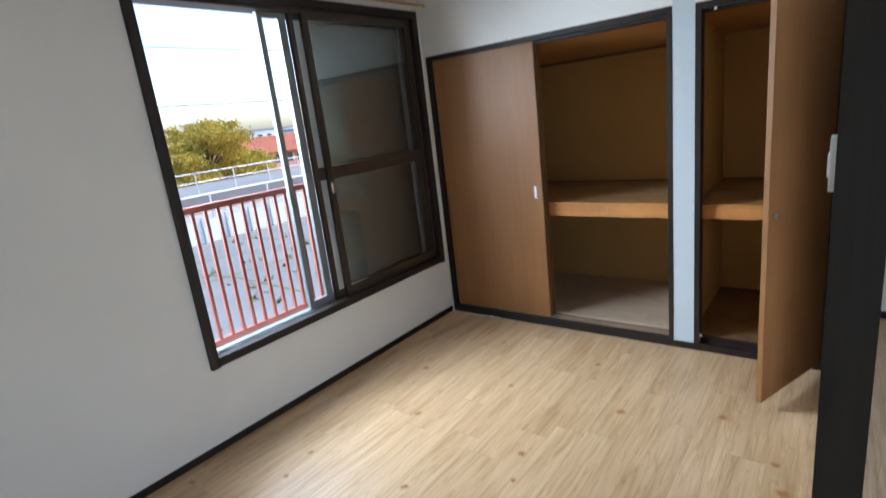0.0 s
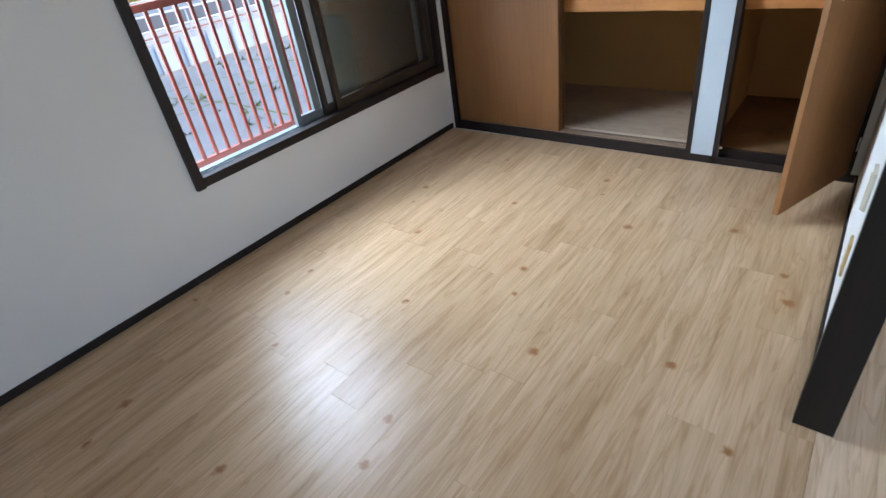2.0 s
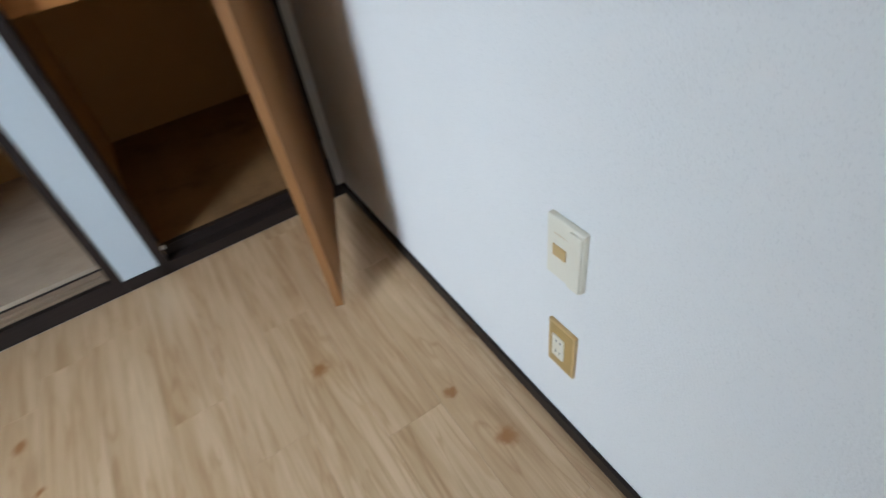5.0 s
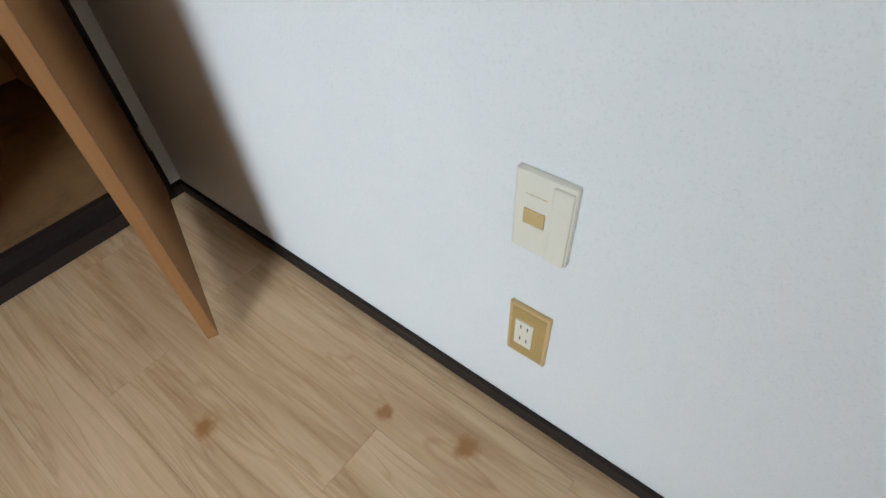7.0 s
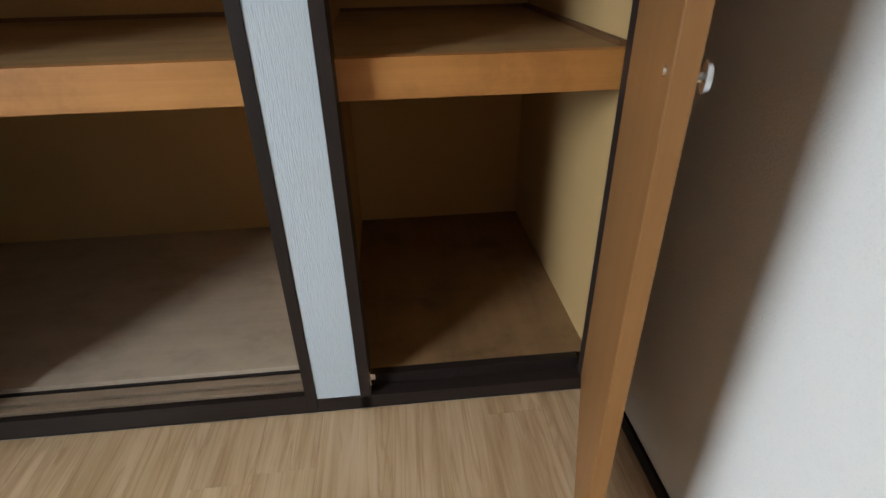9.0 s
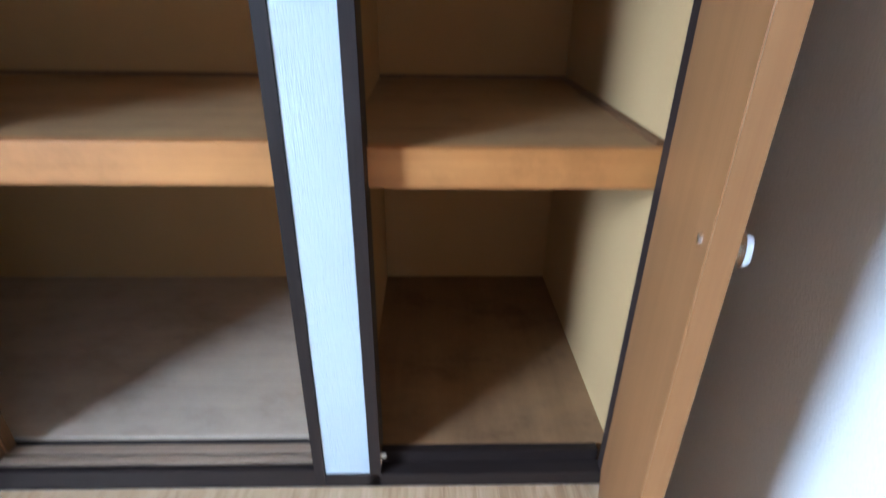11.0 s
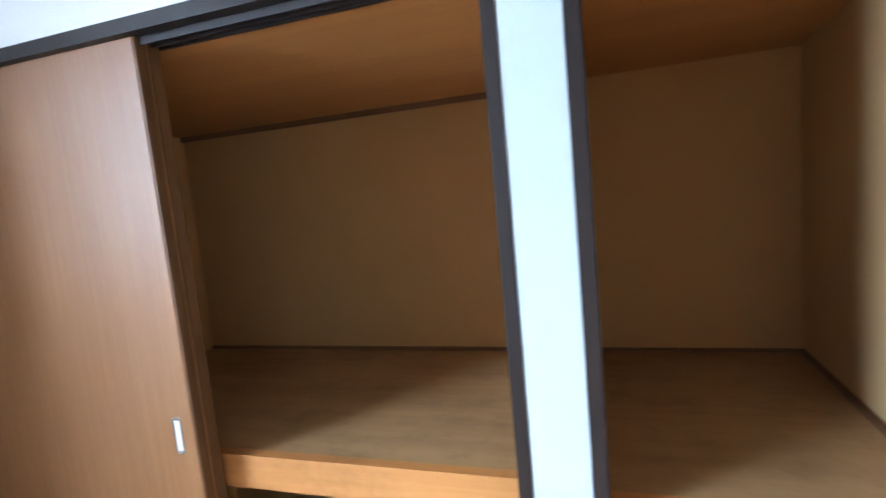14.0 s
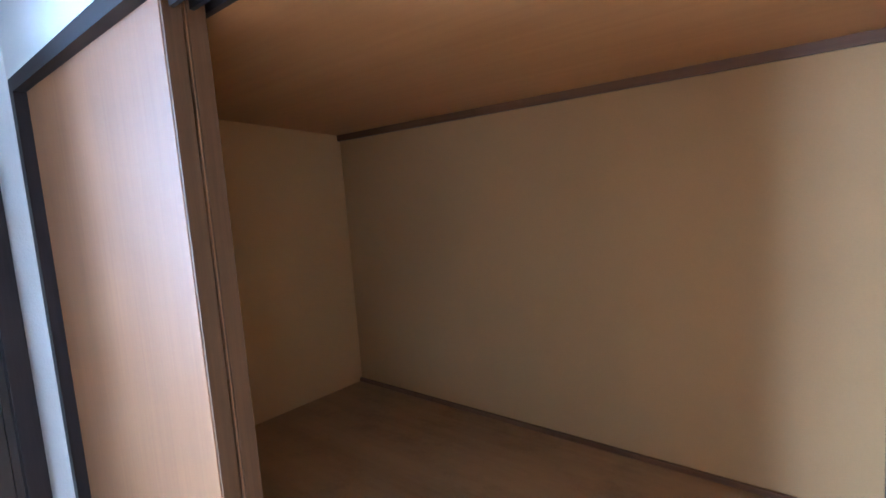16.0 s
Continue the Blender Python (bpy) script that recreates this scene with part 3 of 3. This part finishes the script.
# kerb-like panel fence at the far side of the yard
fence = thing("panel_fence", "pale blue-grey panel fence along the railway", "fence")
for i in range(34):
    y = -6 + i * 1.2
    block("panel", M_FENCE, fence, -20.6, y + 0.05, G, -20.5, y + 1.15, G + 1.05)
    block("post", M_METALW, fence, -20.48, y - 0.06, G, -20.36, y + 0.06, G + 1.2)
bank = structure(blocks("railway_bank", M_RUST, None, [(-60, -60, G, -21.3, 90, G + 0.75)]), "rust-brown ballast railway bank", "railway")
for x in (-22.6, -23.7, -25.9, -27.0):
    block("rail", M_METALW, bank, x - 0.05, -60, G + 0.75, x + 0.05, 90, G + 0.93)
structure(block("platform", M_CONC, None, -36, -40, G + 0.75, -28.6, 80, G + 1.50), "grey concrete railway platform", "platform")
guard = thing("steel_guardrail", "galvanised steel railing beside the tracks", "railing")
for i in range(16):
    y = 0 + i * 2.6
    tube("post", M_METALW, guard, (-29.2, y, G + 1.50), (-29.2, y, G + 2.75), 0.04, seg=8)
for z in (2.15, 2.72):
    tube("rail", M_METALW, guard, (-29.2, -6, G + z), (-29.2, 44, G + z), 0.035, seg=8)
guard2 = thing("steel_guardrail", "galvanised steel railing in front of the tracks", "railing")
for i in range(14):
    y = 0 + i * 3.2
    tube("post", M_METALW, guard2, (-21.6, y, G + 0.75), (-21.6, y, G + 2.1), 0.05, seg=8)
for z in (1.5, 2.08):
    tube("rail", M_METALW, guard2, (-21.6, -6, G + z), (-21.6, 44, G + z), 0.045, seg=8)

rng = random.Random(4)
bmw = bmesh.new()
for i in range(150):
    x, y = rng.uniform(-19.5, -6.5), rng.uniform(-1, 16)
    for j in range(rng.randint(4, 9)):
        a, s = rng.uniform(0, 6.3), rng.uniform(0.05, 0.22)
        p = Vector((x + rng.uniform(-.15, .15), y + rng.uniform(-.15, .15), G + 0.03))
        q = p + Vector((math.cos(a) * s, math.sin(a) * s, s * rng.uniform(0.4, 1.2)))
        t_ = Vector((-math.sin(a), math.cos(a), 0)) * s * 0.25
        bmw.faces.new([bmw.verts.new(v) for v in (p - t_, p + t_, q)])
tagged(linked("weeds", bmw, M_WEED), "tufts of weeds in the concrete yard", "weeds", kind="stuff")
bmc = bmesh.new()
for pts in (((-18.5, 2), (-16.5, 7.2), (-15.5, 9.5), (-15, 12)), ((-14, 3), (-13.4, 7), (-13, 12)), ((-17, 5), (-13, 5.4), (-9, 5.2)), ((-19, 9.5), (-14, 10), (-9, 9))):
    for a, b in zip(pts, pts[1:]):
        d = Vector((b[0] - a[0], b[1] - a[1], 0)).normalized()
        s_ = Vector((-d.y, d.x, 0)) * 0.05
        A, B = Vector((*a, G + 0.034)), Vector((*b, G + 0.034))
        bmc.faces.new([bmc.verts.new(v) for v in (A - s_, B - s_, B + s_, A + s_)])
tagged(linked("yard_joints", bmc, M_WEED), "dark weedy joints across the concrete yard", "joints", kind="structure")


def tree(name, x, y, h, r, seed, label):
    rg = random.Random(seed)
    e = thing(name, label, "tree", at=(x, y, G - 0.9))
    bt = bmesh.new()
    tube_into(bt, (0, 0, 0), (0.1, 0.1, h * 0.42), 0.32, 0.20, 10)
    tips = []
    for i in range(11):
        a, el = i * 2.4 + rg.uniform(-.3, .3), rg.uniform(-0.15, 1.2)
        s0 = Vector((0.1, 0.1, h * rg.uniform(0.30, 0.42)))
        e0 = s0 + Vector((math.cos(a) * math.cos(el), math.sin(a) * math.cos(el), math.sin(el))) * r * rg.uniform(0.6, 1.0)
        tube_into(bt, s0, e0, 0.12, 0.05, 7)
        for j in range(4):
            e1 = e0 + Vector((rg.uniform(-1, 1), rg.uniform(-1, 1), rg.uniform(-0.3, 0.8))) * r * 0.35
            tube_into(bt, e0, e1, 0.05, 0.02, 5)
            tips.append(e1)
        tips.append(e0)
    part("trunk", bt, M_BARK, e)
    vs, fs = [], []
    for tip in tips:
        cl = rg.uniform(0.55, 1.15)
        for j in range(300):
            d = Vector((rg.gauss(0, 1), rg.gauss(0, 1), rg.gauss(0, 0.55))) * cl * 0.55
            p = tip + d
            p.z = min(p.z, h)
            u = Vector((rg.uniform(-1, 1), rg.uniform(-1, 1), rg.uniform(-1, 1))).normalized() * 0.13
            w = u.orthogonal().normalized() * 0.08
            i0 = len(vs)
            vs += [p - u, p + w, p + u, p - w]
            fs.append((i0, i0 + 1, i0 + 2, i0 + 3))
    me = bpy.data.meshes.new("crown")
    me.from_pydata([tuple(v) for v in vs], [], fs)
    me.materials.append(M_LEAF)
    c = new("crown", me)
    c.parent = e
    return e


tree("tree", -47.0, 23.6, 7.5, 4.3, 5, "broad tree with yellow-green autumn leaves")
tree("tree", -48.5, 28.6, 4.8, 2.6, 9, "lower broad tree with yellowing leaves")
tree("tree", -46.0, 20.6, 4.6, 3.0, 14, "low spreading tree with yellow-green leaves")


def tiled_house(x, y, w, d, hw, hr, label):
    e = thing("house", label, "house", at=(x, y, G))
    block("wall", M_HOUSE, e, -d / 2, -w / 2, 0, d / 2, w / 2, hw)
    bm = bmesh.new()
    n_ = 22
    for side in (-1, 1):
        for i in range(n_):
            y0 = -w / 2 - 0.6 + i * (w + 1.2) / n_
            a, b = Vector((side * (d / 2 + 0.7), y0, hw - 0.1)), Vector((0, y0, hw + hr))
            tube_into(bm, a, b, (w + 1.2) / n_ * 0.55, None, 6)
    part("roof", bm, M_TILE, e, "ribbed red clay tile roof")
    for i in range(4):
        yy = -w / 2 + 1.2 + i * (w - 2) / 4
        wi = block("window", M_DARKWIN, e, d / 2, yy, hw - 1.5, d / 2 + 0.05, yy + 1.2, hw - 0.3)
        block("frame", M_WARM, wi, d / 2 + 0.05, yy - 0.5, hw - 1.5, d / 2 + 0.09, yy - 0.05, hw - 0.3)
    return e


tiled_house(-66, 43.5, 10, 8, 2.1, 2.2, "low house with a red tile roof behind the railway")
for i, (x, y, w, h) in enumerate(((-170, 92, 30, 6), (-180, 122, 24, 7), (-150, 118, 16, 5.5), (-210, 160, 40, 7), (-190, 60, 34, 6), (-200, 20, 40, 6), (-230, 200, 60, 7))):
    e = thing("apartment_building", "pale blue-grey building far beyond the railway", "building", "far buildings", at=(x, y, G))
    block("wall", M_FAR, e, -5, -w / 2, 0, 5, w / 2, h)
    block("roof", M_CONC, e, -5.3, -w / 2 - 0.3, h, 5.3, w / 2 + 0.3, h + 0.4)
    for f in range(int(h // 3)):
        for j in range(int(w // 4)):
            block("window", M_DARKWIN, e, 5.0, -w / 2 + 1.2 + j * 4, f * 3 + 1.2, 5.06, -w / 2 + 3.2 + j * 4, f * 3 + 2.5)
for y in (-42, 62):
    e = thing("utility_pole", "grey concrete utility pole beside the railway", "utility pole", "utility poles", at=(-34, y, G + 1.50))
    tube("shaft", M_CONC, e, (0, 0, 0), (0, 0, 12.0), 0.16, 0.11)
    block("cross_arm", M_METALW, e, -0.05, -0.8, 11.2, 0.05, 0.8, 11.3)
for z in (8.1, 4.3):
    bm = bmesh.new()
    for i in range(10):
        ya, yb = -42 + i * 10.4, -31.6 + i * 10.4
        sag = lambda v: z + ((v - 20) / 50.0) ** 2 * 0.6
        tube_into(bm, (-34, ya, sag(ya)), (-34, yb, sag(yb)), 0.03, None, 6)
    tagged(linked("power_line", bm, M_BLACK), "thin black overhead power line", "power line", "power lines")

# ---- floor boards, last ----
PW, PL = 0.15, 0.915
ENDS = {10: -1.10, 13: -0.47, 8: -1.235, 15: -1.34, 11: -0.62, 9: -0.21, 12: -0.85, 14: -0.98}


def board_mesh(name, w, l_, mat):
    me = bpy.data.meshes.new(name)
    c = 0.0006
    v = [(0, 0, -0.006), (w, 0, -0.006), (w, l_, -0.006), (0, l_, -0.006), (0, 0, -c), (w, 0, -c), (w, l_, -c), (0, l_, -c),
         (c, c, 0), (w - c, c, 0), (w - c, l_ - c, 0), (c, l_ - c, 0)]
    f = [(0, 1, 5, 4), (1, 2, 6, 5), (2, 3, 7, 6), (3, 0, 4, 7), (4, 5, 9, 8), (5, 6, 10, 9), (6, 7, 11, 10), (7, 4, 8, 11), (8, 9, 10, 11)]
    me.from_pydata(v, [], f)
    me.materials.append(mat)
    return me


def lay(parent, x_first, x_end, y_low, y_high, mat, ends):
    rg, cache, gap, row = random.Random(11), {}, 0.0003, 0
    x = x_first
    while x < x_end - 0.005:
        xa, xb = max(x, x_first if x_first >= 0 else 0.0), min(x + PW, x_end)
        y = ends.get(row, -rg.uniform(0.05, 0.9))
        while y > y_low:
            y -= PL
        while y < y_high:
            ya, yb = max(y, y_low), min(y + PL, y_high)
            if yb - ya > 0.01:
                key = (round(xb - xa - gap, 4), round(yb - ya - gap, 4))
                if key not in cache:
                    cache[key] = board_mesh("floor_board", *key, mat)
                o = new("floor_board", cache[key])
                o.location, o.parent = (xa, ya, 0), parent
            y += PL
        x += PW
        row += 1


lay(floor, -0.02, 2.62, BACK, -0.0035, M_FLOOR, {k + 1: v for k, v in ENDS.items()})
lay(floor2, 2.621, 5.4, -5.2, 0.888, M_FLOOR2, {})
